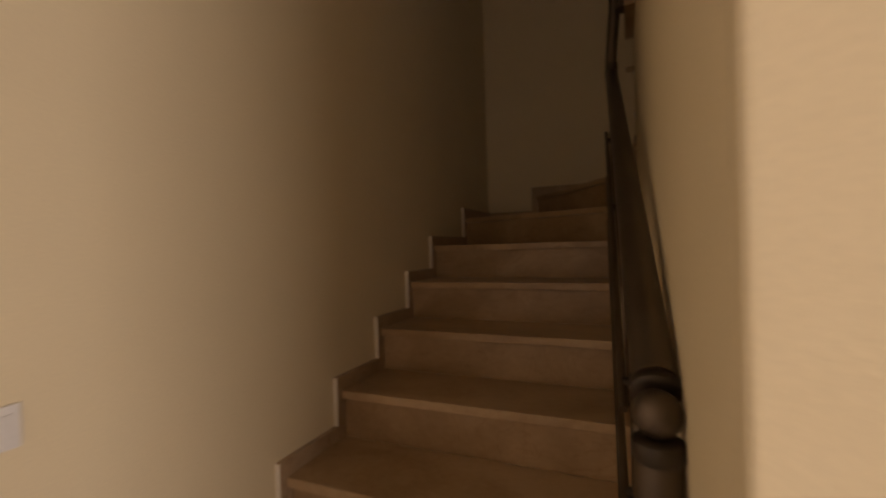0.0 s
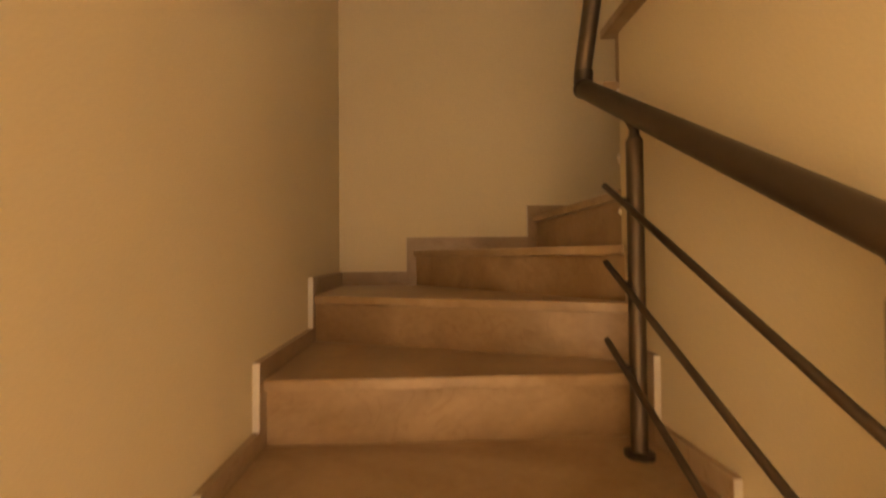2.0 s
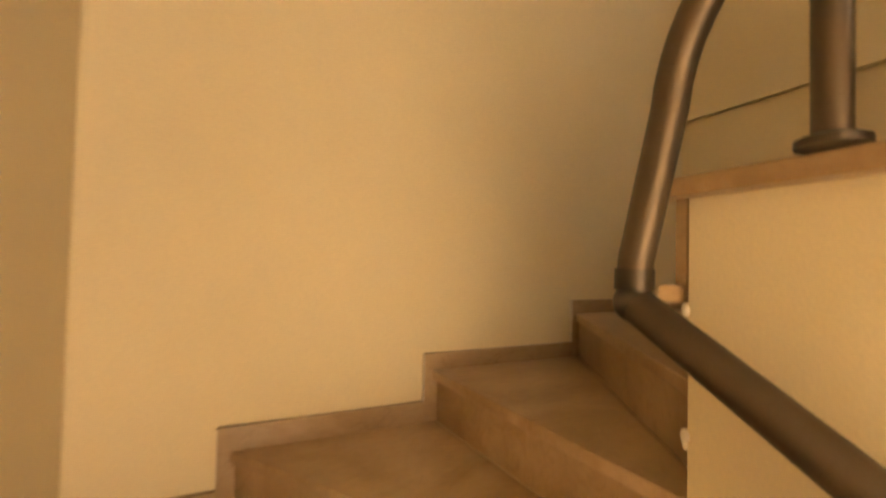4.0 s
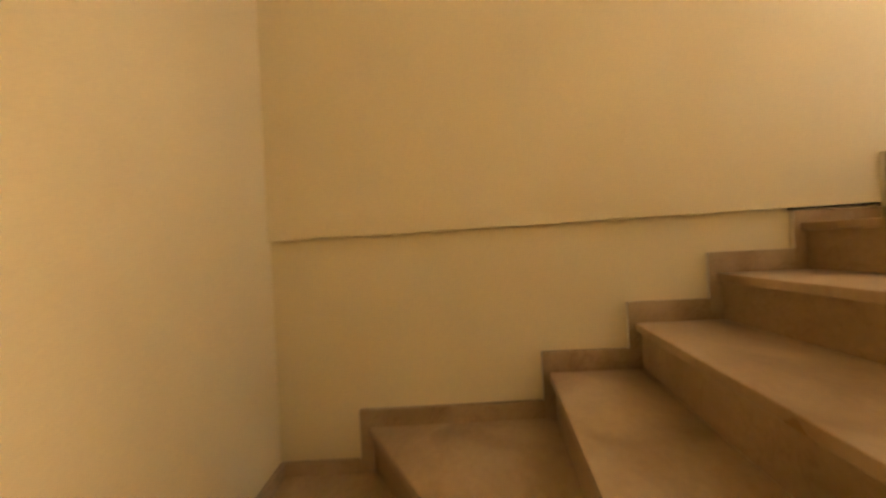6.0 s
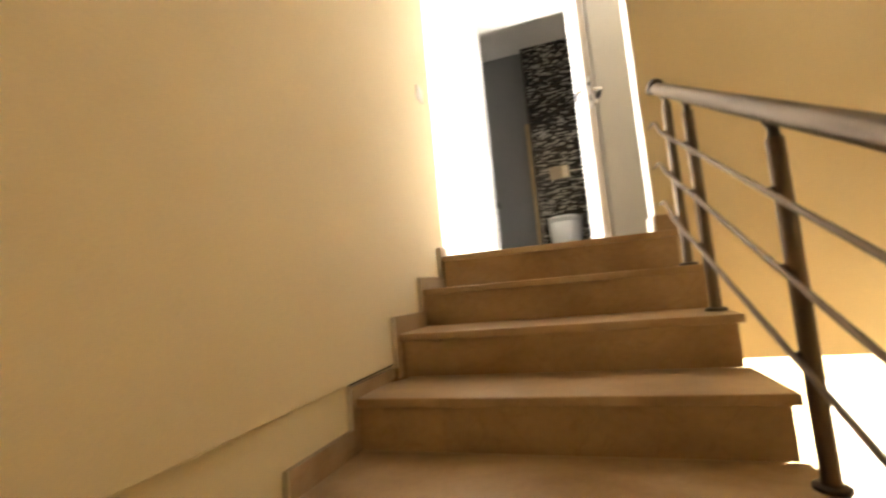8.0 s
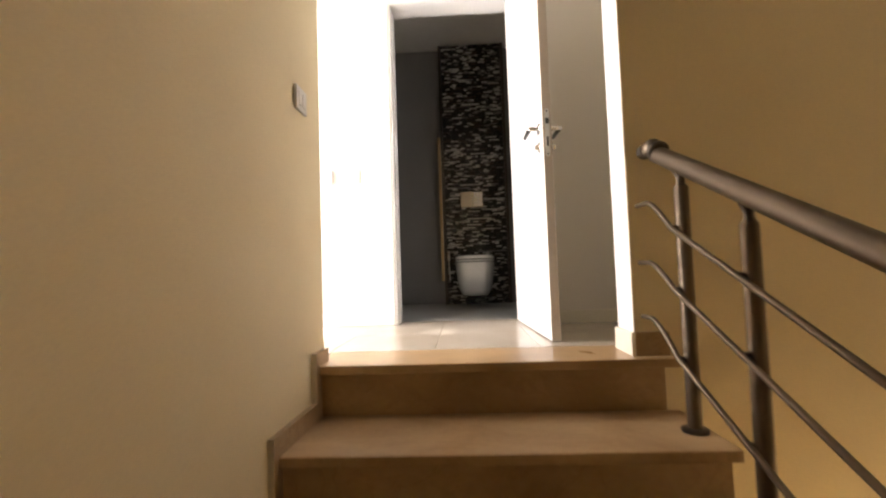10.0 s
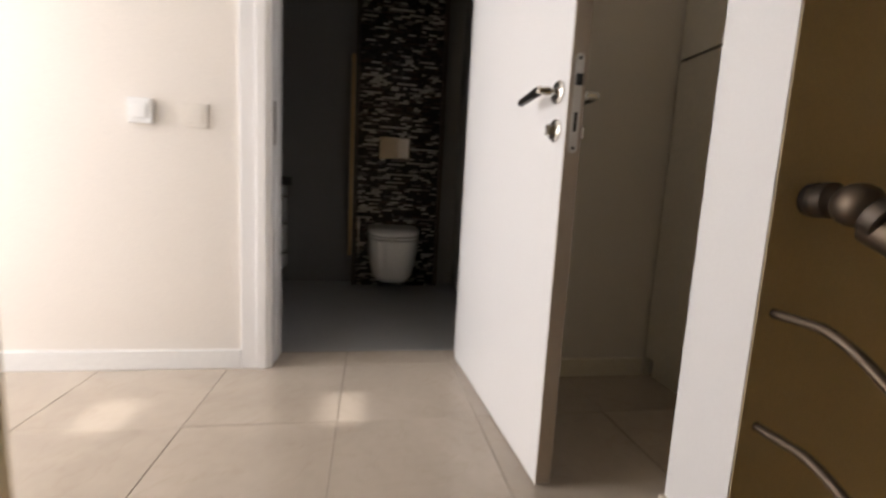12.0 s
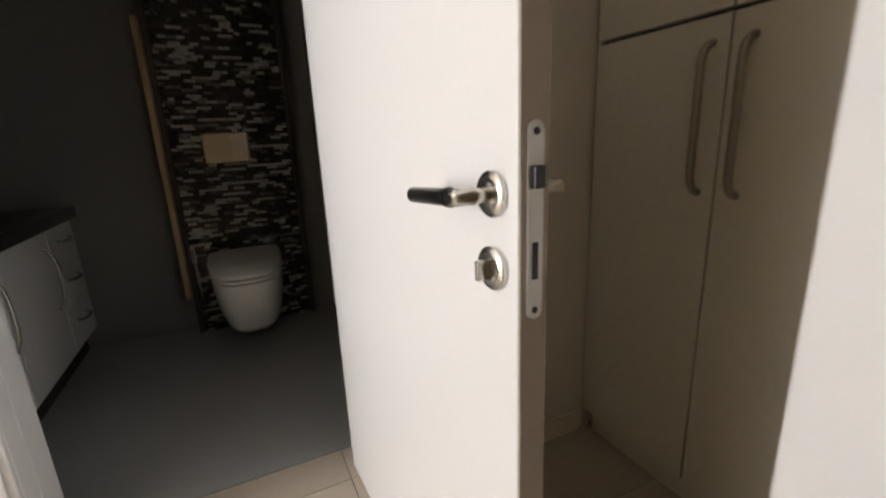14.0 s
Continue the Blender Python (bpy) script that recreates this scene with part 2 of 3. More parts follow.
core = bmesh.new()
for k in range(-1, 16):
    a, b = LINES[k], LINES[k + 1]
    s = [clip_wall(p) for p in shifted(a, -0.02)]
    e = [clip_wall(p) for p in shifted(b, -0.02)]
    if k >= 9:
        s[1], e[1] = (max(SP, s[1][0]), s[1][1]), (max(SP, e[1][0]), e[1][1])
    if k == 9:
        s[1], e[1] = (1.21, 1.42), (SP, 1.42)
    if k == 10:
        s[1] = (SP, 1.42)
    if k == 8:
        e[1] = (1.21, 1.42)
    prism(core, [s[0], s[1], e[1], e[0]] + [(c[0], c[1]) for c in CORNER.get(k, [])], ZL - 0.05, tread_z(k) - 0.0321)
part("stair_core", core, M_CREAM, stairs, "cream painted plaster side of the stairs")


TOPS = {5: 0.072, 6: 0.072, 7: 0.060, 8: 0.056, 9: 0.07, 13: 0.046, 14: 0.075, 15: 0.06, 16: 0.05}


def skirt(p0, p1, out, k, first=True, last=False, inset=0.0):
    """Stepped skirting on one step, from the riser at p0 along the wall to p1; out points into the stairwell."""
    p0, p1, out = Vector((*p0, 0)), Vector((*p1, 0)), Vector((*out, 0))
    d = (p1 - p0).normalized()
    p0, p1 = p0 + out * inset, p1 + out * inset
    t = 0.019
    top = TOPS.get(k, 0.055 if k < 5 else 0.082)
    z, zb = tread_z(k), tread_z(k - 1)
    bm = bmesh.new()
    s = p0 - d * 0.05 if first else p0
    prof = [(s, z + top), (p1 - d * 0.0495, z + top), (p1 - d * 0.0495, z), (p0, z)] if not last else [(s, z + top), (p1, z + top), (p1, z), (p0, z)]
    if first:
        prof += [(p0, zb), (s, zb)]
    f = [bm.verts.new(Vector((q.x, q.y, zz)) + out * t) for q, zz in prof]
    g = [bm.verts.new(Vector((q.x, q.y, zz)) + out * 0.0005) for q, zz in prof]
    n = len(prof)
    bm.faces.new(f)
    for i in range(n):
        bm.faces.new((f[i], f[(i + 1) % n], g[(i + 1) % n], g[i]))
    part("skirting", bm, M_SKIRT, stairs)
    if first:
        c = bmesh.new()
        low = TOPS.get(k - 1, 0.055 if k < 6 else 0.082)
        q = [s - d * 0.0012 + out * o for o in (0.0005, t)]
        vs = [c.verts.new((q[i].x, q[i].y, zz)) for i, zz in ((0, zb + low), (1, zb + low), (1, z + top), (0, z + top))]
        w = [c.verts.new((v.co.x + d.x * 0.001, v.co.y + d.y * 0.001, v.co.z)) for v in vs]
        c.faces.new(vs)
        for i in range(4):
            c.faces.new((vs[i], vs[(i + 1) % 4], w[(i + 1) % 4], w[i]))
        part("skirting_end", c, M_CUT, stairs)


for k in range(-1, 5):
    skirt(LINES[k][0], LINES[k + 1][0], (1, 0), k)
    if k < 4:
        skirt(LINES[k][1], LINES[k + 1][1], (-1, 0), k)
skirt(LINES[4][1], LINES[5][1], (-1, 0), 4)
skirt(LINES[5][0], (0, Y2), (1, 0), 5, last=True)
skirt((0.016, Y2), LINES[6][0], (0, -1), 5, first=False)
skirt(LINES[6][0], LINES[7][0], (0, -1), 6)
skirt(LINES[7][0], LINES[8][0], (0, -1), 7)
skirt(LINES[8][0], (X2, Y2), (0, -1), 8, last=True)
skirt((X2, Y2 - 0.016), LINES[9][0], (-1, 0), 8, first=False)
for k in range(9, 16):
    skirt(LINES[k][0], LINES[k + 1][0], (-1, 0), k, inset=0.022 if k > 13 else 0.0)
skirt(LINES[16][0], (wx(-0.77), -0.77), (-1, 0), 16, last=True, inset=0.022)

# ---- walls, floors and ceilings ----


def wall(name, b, material, label, bevel=0.0):
    return tagged(part(name, boxed(*b, bevel=bevel), material), label, "wall", kind="structure")


CE = 5.545
wall("wall_west", (-0.2, 0.0, -4.9, 2.65, ZL - 0.1, CE), M_CREAM, "smooth cream painted stairwell wall")
wall("wall_north", (0.0, 2.6, Y2, 2.65, ZL - 0.1, CE), M_CREAM, "smooth cream painted stairwell end wall")
def ledge_z(y):
    """The ledge in the east wall climbs a little towards the landing."""
    return 2.303 + (Y2 - y) * 0.0168


def wall_band(bm, off, lo, hi):
    """One band of the east wall, set back by off; lo and hi give its bottom and top along y."""
    for (xa, ya), (xb, yb_) in (((X2 + off, Y2), (X2 + off, 1.3)), ((X2 + off, 1.3), (wx(-0.77) + off, -0.77))):
        v = [[bm.verts.new((x, y, f(y))) for x, y in ((xa, ya), (xb, yb_), (2.56, yb_), (2.56, ya))] for f in (lo, hi)]
        bm.faces.new(v[0]); bm.faces.new(v[1])
        for i in range(4):
            j = (i + 1) % 4
            bm.faces.new((v[0][i], v[0][j], v[1][j], v[1][i]))


we = bmesh.new()
wall_band(we, 0.0, lambda y: ZL - 0.1, lambda y: ledge_z(y) - 0.001)
wall_band(we, 0.010, lambda y: ledge_z(y) - 0.0015, lambda y: ledge_z(y) + 0.0085)
wall_band(we, -0.022, lambda y: ledge_z(y) + 0.008, lambda y: CE)
tagged(part("wall_east", we, M_CREAM), "cream painted wall with a shallow horizontal ledge", "wall", kind="structure")
wall("wall_above_stairs", (0.0, 1.176, -0.893, -0.737, 2.19, CE), M_CREAM, "cream painted wall over the lower stairs")
wn = boxed(SP, 2.56, -0.74, -0.719, ZL - 0.1, 2.19, bevel=0.004)
box(wn, 2.5605, 4.4, -0.74, -0.6, ZL - 0.1, 2.19)
tagged(part("wall_lower_hall_north", wn, M_CREAM), "cream painted lower hall wall beside the stairs", "wall", kind="structure")
uh = boxed(2.56, 2.9, -0.77, -0.62, ZF, CE)
box(uh, 4.0, 4.9, -0.77, -0.62, ZF, CE)
box(uh, 2.9, 4.0, -0.77, -0.62, ZF, 3.2)
box(uh, 2.9, 4.0, -0.77, -0.62, 5.0, CE)
# dark strip that paints the shade between skirting top and overhanging wall
gy0, gy1 = LINES[13][0][1] + 0.05, LINES[14][0][1] + 0.05
gap = bmesh.new()
gv_ = [[gap.verts.new((x, y, ledge_z(y) + dz)) for x, y in ((wx(gy0) - 0.0165, gy0), (wx(gy1) - 0.0165, gy1), (2.45, gy1), (2.45, gy0))] for dz in (0.0005, 0.0076)]
gap.faces.new(gv_[0]); gap.faces.new(gv_[1])
for i in range(4):
    gap.faces.new((gv_[0][i], gv_[0][(i + 1) % 4], gv_[1][(i + 1) % 4], gv_[1][i]))
tagged(part("gap_shade_strip", gap, M_GAPDARK), "near-black strip painted as the shade over the stair skirting", "trim", kind="structure")
tagged(part("wall_upper_hall_north", uh, M_PALE), "pale painted upper hall wall with a window", "wall", kind="structure")
for nm, b in {"wall_lower_hall_south": (0.0, 4.4, -4.9, -4.75, ZL, 2.19)}.items():
    wall(nm, b, M_PALE, "pale painted lower hall wall")


def wall_with_opening(name, x0, x1, y0, y1, z0, z1, oy0, oy1, oz0, oz1, material, label):
    bm = boxed(x0, x1, y0, oy0, z0, z1)
    box(bm, x0, x1, oy1, y1, z0, z1)
    if oz0 > z0 + 0.01:
        box(bm, x0, x1, oy0, oy1, z0, oz0)
    box(bm, x0, x1, oy0, oy1, oz1, z1)
    return tagged(part(name, bm, material), label, "wall", kind="structure")


wall_with_opening("wall_lower_hall_east", 4.3, 4.45, -4.75, -0.74, ZL, 2.19, -3.9, -1.4, -0.34, 1.7, M_PALE, "pale painted lower hall wall with a window")
wall_with_opening("wall_upper_hall_east", 4.8, 4.95, -1.832, -0.77, ZF, CE, -1.75, -0.95, 3.1, 5.35, M_PALE, "pale painted upper hall wall with a window")

# bathroom front wall with its door opening
OX0, OX1, OZ = 1.40, 2.235, 4.91
bw = boxed(OX1, 4.9, -1.98, -1.832, ZF, CE)
box(bw, 1.19, OX0, -1.98, -1.832, ZF, CE)
box(bw, OX0, OX1, -1.98, -1.832, OZ, CE)
tagged(part("wall_bathroom_front", bw, M_PALE), "pale painted wall with the bathroom doorway", "wall", kind="structure")
wall("wall_behind_door", (0.0, 1.30, -1.8315, -1.694, ZF, CE), M_PALE, "pale painted wall behind the open door")
wall("wall_bathroom_west", (1.04, 1.19, -3.55, -1.98, ZF, CE), M_BATH, "grey tiled bathroom side wall")
wall("wall_bathroom_back", (1.04, 3.2, -3.6, -3.43, ZF, CE), M_BATH, "grey tiled bathroom back wall")
wall("wall_bathroom_east", (3.05, 3.2, -3.43, -1.98, ZF, CE), M_BATH, "grey tiled bathroom side wall")

tagged(part("floor_lower", boxed(-0.2, 4.4, -4.9, -0.2, ZL - 0.1, ZL), M_TILE), "polished beige tile floor of the lower hall", "floor", kind="structure")
sl = boxed(1.177, 4.9, -1.98, -0.72, 2.191, ZF - 0.0122)
box(sl, 0.0, 1.177, -1.84, -0.8935, 2.191, ZF - 0.0122)
box(sl, 0.0, 4.4, -4.9, -1.98, 2.191, ZF - 0.0122)
tagged(part("floor_upper", sl, M_GROUT), "upper storey floor slab", "floor", kind="structure")
tagged(part("floor_bathroom", boxed(1.19, 3.05, -3.43, -1.992, ZF - 0.012, ZF), M_BFLOOR), "dull grey bathroom floor", "floor", kind="structure")
ce = boxed(-0.2, 4.95, -4.9, 2.65, CE, CE + 0.15)
BC = 5.392
tagged(part("ceiling_bathroom", boxed(1.19, 3.05, -3.43, -1.98, BC, BC + 0.04), M_CEIL), "plain pale bathroom ceiling", "ceiling", kind="structure")
tagged(part("ceiling", ce, M_CEIL), "plain white ceiling", "ceiling", kind="structure")

# landing stone and floor tiles
landing = thing("landing_floor", "polished beige marble landing edge with cream tiles behind", "floor", kind="structure")
part("landing_slab", prism(bmesh.new(), [(TE, -0.676), (wx(-0.676), -0.676), (wx(-0.77), -0.77), (wx(-0.77), -0.955), (1.178, -0.955), (1.178, -0.736), (TE, -0.736)], ZF - 0.032, ZF, 0.004), M_TREAD, landing)
tx = [0.585, 1.03, 1.475, 1.916, 2.357, 2.80, 3.24, 3.68, 4.12, 4.56, 4.8]
ty = [-0.958, -1.40, -1.842, -1.99]
for i in range(len(tx) - 1):
    for j in range(len(ty) - 1):
        x0, x1, y0, y1 = tx[i] + 0.001, tx[i + 1] - 0.001, ty[j + 1] + 0.001, ty[j] - 0.001
        if j == 2:
            if x1 < 1.405 or x0 > 2.23:
                continue
            x0, x1 = max(x0, 1.405), min(x1, 2.23)
        elif j == 1:
            if x1 < 1.30:
                y0 = max(y0, -1.693)
        part("floor_tile", boxed(x0, x1, y0, y1, ZF - 0.0121, ZF - 0.0005 * ((i + j) % 2), bevel=0.0012), M_TILE, landing)
part("floor_tile", boxed(2.35, 4.8, -0.9565, -0.771, ZF - 0.0121, ZF), M_TILE, landing)
part("floor_tile", boxed(0.0, 1.176, -0.9565, -0.894, ZF - 0.0121, ZF), M_TILE, landing)
part("floor_tile", boxed(0.0, 0.583, -1.693, -0.96, ZF - 0.0121, ZF), M_TILE, landing)


def baseboard(name, x0, x1, y0, y1, z0, z1, material, label):
    return tagged(part(name, boxed(x0, x1, y0, y1, z0, z1, bevel=0.003), material), label, "baseboard", kind="structure")


baseboard("baseboard_hall", 2.31, 4.79, -1.831, -1.818, ZF, ZF + 0.075, M_PLAST, "low white baseboard along the hall wall")
baseboard("baseboard_behind_door", 0.70, 1.30, -1.6935, -1.68, ZF, ZF + 0.075, M_WARD, "low cream baseboard behind the open door")
baseboard("baseboard_wall_end", 2.327, 2.56, -0.785, -0.7705, ZF, ZF + 0.08, M_CUT, "pale marble skirting round the wall end")
baseboard("baseboard_post_side", 1.1795, 1.194, -0.893, -0.722, ZF, ZF + 0.085, M_CUT, "pale marble skirting on the wall end")
baseboard("baseboard_post_front", TE + 0.01, 1.179, -0.7365, -0.722, ZF, ZF + 0.085, M_SKIRT, "beige marble skirting under the rail end")
# white painted return of the wall end beside the landing
tagged(part("wall_end_post", boxed(1.1765, 1.179, -0.892, -0.739, ZF + 0.002, CE), M_WHITE), "pale painted end of the stair wall", "wall", kind="structure")

# ---- railings ----


def rail_z(y):
    return 1.529 + (y - 1.437) * 0.590


def upper_rail_z(y):
    return 3.521 - (y + 0.607) * 0.495


BARS_LOW, BARS_UP = (0.232, 0.445, 0.66), (0.2, 0.39, 0.6)


def post(x, y, zf, zr, side):
    """A round post on a step, its saddle under the handrail and three clamps for the bars."""
    t = railing
    part("post", tube(bmesh.new(), [(x, y, zf), (x, y, zr - 0.075), (x, y, zr - 0.07)], 0.021, taper=[0.021, 0.021, 0.019]), M_RAIL, t, smooth=True)
    part("post_foot", tube(bmesh.new(), [(x, y, zf + 0.0005), (x, y, zf + 0.010), (x, y, zf + 0.014)], 0.036, taper=[0.038, 0.038, 0.030]), M_RAILDK, t, smooth=True)
    part("saddle", tube(bmesh.new(), [(x, y, zr - 0.072), (x, y, zr - 0.06), (x, y, zr - 0.045), (x, y, zr - 0.022)], 0.012, taper=[0.019, 0.013, 0.012, 0.022]), M_RAILDK, t, smooth=True)
    for o in (BARS_UP if side > 0 else BARS_LOW):
        if zr - o > zf + 0.04:
            part("bar_clamp", tube(bmesh.new(), [(x, y, zr - o), (x + side * 0.034, y, zr - o)], 0.011, 10), M_RAILDK, t, smooth=True)


def joint(c, axis, r=0.03):
    """A turned metal joint: a collar, a ball and a second collar."""
    c, axis = Vector(c), Vector(axis).normalized()
    bm = bmesh.new()
    prof = [(-0.075, 0.78), (-0.072, 1.02), (-0.05, 1.02), (-0.047, 0.86), (-0.043, 0.86), (-0.04, 1.05), (-0.028, 0.92), (0.0, 1.0), (0.03, 1.06), (0.034, 0.86)]
    tube(bm, [c + axis * s for s, _ in prof], r, 20, taper=[r * k for _, k in prof])
    return bm


railing = thing("lower_stair_railing", "bronze tube handrail with three bars beside the lower stairs", "railing")
def rx(y):
    """The lower rail runs slightly out of line with the steps."""
    return 0.982 + (1.437 - y) * 0.045


def ux(y):
    """The upper rail leans out a little towards the landing."""
    return 1.087 - y * 0.036


LB = Vector((rx(1.437), 1.437, rail_z(1.437)))
yb = -0.39
part("handrail", tube(bmesh.new(), [(rx(yb), yb, rail_z(yb)), (rx(0.6), 0.6, rail_z(0.6)), LB], 0.03, 20), M_RAIL, railing, smooth=True)
part("handrail_riser", tube(bmesh.new(), [LB + Vector((0.0, 0.0, 0.035)), LB + Vector((-0.001, -0.004, 0.07)), (1.005, 1.392, 1.84)] + arc((1.005, 1.392, 1.84), (1.010, 1.382, 1.97), (0.995, 1.270, 2.05), 7)[1:] + arc((0.995, 1.270, 2.05), (0.985, 1.200, 2.11), (0.990, 1.195, 2.34), 7)[1:] + [(0.990, 1.195, 2.36)] + arc((0.990, 1.195, 2.36), (0.995, 1.190, 2.58), (ux(1.18), 1.18, upper_rail_z(1.18)), 7)[1:], 0.028, 20), M_RAIL, railing, smooth=True)
bj = ball(bmesh.new(), LB, 0.033)
tube(bj, [LB + Vector((0, 0, 0.02)), LB + Vector((0.001, 0, 0.055))], 0.031, 18)
part("elbow_joint", bj, M_RAILDK, railing, smooth=True)
nb = Vector((rx(yb), yb - 0.035, rail_z(yb) - 0.03))
part("ball_joint", ball(bmesh.new(), nb, 0.031), M_RAIL, railing, smooth=True)
d0 = Vector((0, 1, 0.585)).normalized()
part("collar", tube(bmesh.new(), [nb + d0 * 0.03, nb + d0 * 0.034, nb + d0 * 0.055, nb + d0 * 0.06], 0.032, 20, taper=[0.028, 0.033, 0.033, 0.030]), M_RAILDK, railing, smooth=True)
part("collar", tube(bmesh.new(), [nb - Vector((0, 0, 0.03)), nb - Vector((0, 0, 0.034)), nb - Vector((0, 0, 0.055)), nb - Vector((0, 0, 0.06))], 0.032, 20, taper=[0.027, 0.032, 0.032, 0.028]), M_RAILDK, railing, smooth=True)
part("newel_post", tube(bmesh.new(), [(nb.x, nb.y, ZL), (nb.x, nb.y, nb.z - 0.055)], 0.029, 20), M_RAIL, railing, smooth=True)
for y, k in ((-0.135, -1), (0.525, 1), (1.128, 3)):
    post(rx(y), y, tread_z(k), rail_z(y), -1)
for o in BARS_LOW:
    y0, y1 = -0.19, 1.225
    part("bar", tube(bmesh.new(), [(rx(y0) - 0.034, y0, rail_z(y0) - o), (rx(y1) - 0.034, y1, rail_z(y1) - o)], 0.0085, 12), M_RAIL, railing, smooth=True)

railing = thing("upper_stair_railing", "bronze tube handrail with three bars beside the upper stairs", "railing")
ye = -0.634
part("handrail", tube(bmesh.new(), [(ux(1.18), 1.18, upper_rail_z(1.18)), (ux(0.5), 0.5, upper_rail_z(0.5)), (ux(ye), ye, upper_rail_z(ye))], 0.029, 20), M_RAIL, railing, smooth=True)
part("elbow_joint", ball(bmesh.new(), Vector((ux(1.18), 1.18, upper_rail_z(1.18))), 0.034), M_RAILDK, railing, smooth=True)
eb = Vector((ux(-0.66), -0.660, 3.562))
part("ball_joint", ball(bmesh.new(), eb, 0.034), M_RAIL, railing, smooth=True)
du = Vector((0, 1, -0.495)).normalized()
part("collar", tube(bmesh.new(), [eb + du * 0.03, eb + du * 0.034, eb + du * 0.054, eb + du * 0.058], 0.034, 20, taper=[0.029, 0.034, 0.034, 0.030]), M_RAILDK, railing, smooth=True)
fl = [(-0.7645, 0.020), (-0.761, 0.027), (-0.749, 0.029), (-0.744, 0.025), (-0.742, 0.0245), (-0.740, 0.029), (-0.724, 0.029), (-0.719, 0.022), (-0.710, 0.017)]
part("wall_flange", tube(bmesh.new(), [(ux(-0.66), q + 0.028, eb.z + 0.006) for q, _ in fl], 0.029, 22, taper=[k for _, k in fl]), M_RAILDK, railing, smooth=True)
for y, k in ((1.20, 10), (0.43, 12), (-0.205, 14), (-0.495, 15)):
    post(ux(y), y, tread_z(k), upper_rail_z(y), 1)
for o, zw in zip(BARS_UP, (3.372, 3.164, 2.972)):
    y0 = 1.215
    bend = (ux(-0.5) + 0.034, -0.5, upper_rail_z(-0.5) - o)
    bx = ux(-0.7) + 0.032
    pts = [(ux(y0) + 0.034, y0, upper_rail_z(y0) - o), bend] + arc(bend, (bx, -0.615, zw + 0.005), (bx, -0.67, zw), 8)[1:] + [(bx, -0.7365, zw)]
    part("bar", tube(bmesh.new(), pts, 0.0085, 12), M_RAIL, railing, smooth=True)

# ---- bathroom door and frame ----
frame_t = thing("door_frame", "white lacquered bathroom door frame with stepped casing", "door frame", kind="structure")
JX0, JX1, JZ = 1.435, 2.197, 4.88


def casing(x0, x1, z0, z1):
    bm = boxed(x0, x1, -1.8315, -1.815, z0, z1, bevel=0.004)
    return bm


for nm, a in (("casing", (JX1, 2.308, ZF, JZ + 0.105)), ("casing", (1.325, JX0, ZF, JZ + 0.105)), ("casing", (JX0 - 0.001, JX1 + 0.001, JZ, JZ + 0.105))):
    part(nm, casing(*a), M_DOOR, frame_t)
for a in ((2.212, 2.25, ZF, JZ + 0.03), (1.38, 1.42, ZF, JZ + 0.03)):
    part("casing_bead", boxed(a[0], a[1], -1.815, -1.805, a[2], a[3], bevel=0.004), M_DOOR, frame_t)
part("jamb", boxed(JX1, OX1, -1.98, -1.8316, ZF, OZ, bevel=0.003), M_DOOR, frame_t)
part("jamb", boxed(OX0, JX0, -1.98, -1.8316, ZF, OZ, bevel=0.003), M_DOOR, frame_t)
part("head_jamb", boxed(JX0, JX1, -1.98, -1.8316, JZ, OZ), M_DOOR, frame_t)
part("stop", boxed(JX1 - 0.004, JX1 - 0.0005, -1.98, -1.89, ZF, JZ, bevel=0.0012), M_DOOR, frame_t)
part("stop", boxed(JX0 + 0.0005, JX0 + 0.004, -1.98, -1.89, ZF, JZ, bevel=0.0012), M_DOOR, frame_t)
part("strike_plate", boxed(JX1 - 0.0022, JX1 - 0.0002, -1.875, -1.852, 3.69, 3.85), M_CHROME, frame_t)

HX, HY, FX, FY = 1.455, -1.888, 1.411, -1.052
ang = math.degrees(math.atan2(FY - HY, FX - HX))
DW, DZ0, DZ1 = math.hypot(FX - HX, FY - HY), 0.006, 2.042
door = thing("bathroom_door", "white flush door standing open into the hall", "door", at=(0, 0, 0))
door.matrix_world = pose(HX, HY, ZF, 0, 0, ang)
# own axes: x runs from the hinge to the free edge, y+ to the back face
part("leaf", boxed(0, DW, 0.0, 0.042, DZ0, DZ1, bevel=0.0025), M_DOOR, door)
part("lock_edge", boxed(DW, DW + 0.0012, 0.002, 0.040, DZ0 + 0.003, DZ1 - 0.003), M_EDGE, door, "beige laminate door edge")
lp = bmesh.new()
prof = []
for i in range(9):
    a = math.pi * i / 8
    prof.append((0.0105 * math.cos(a), 0.108 - 0.0105 + 0.0105 * math.sin(a)))
prof += [(-x, -z) for x, z in prof]
fv = [lp.verts.new((DW + 0.0035, 0.0205 + px, 0.927 + pz)) for px, pz in prof]
gv = [lp.verts.new((DW + 0.0013, 0.0205 + px, 0.927 + pz)) for px, pz in prof]
lp.faces.new(fv)
for i in range(len(fv)):
    j = (i + 1) % len(fv)
    lp.faces.new((fv[i], fv[j], gv[j], gv[i]))
lock = part("lock_plate", lp, M_LOCK, door, "satin nickel lock plate")
part("latch_bolt", boxed(DW + 0.002, DW + 0.011, 0.0135, 0.0275, 0.966, 0.990, bevel=0.002), M_BLACK, lock)
part("dead_bolt_slot", boxed(DW + 0.003, DW + 0.0042, 0.0165, 0.0245, 0.866, 0.908, bevel=0.001), M_BLACK, lock)
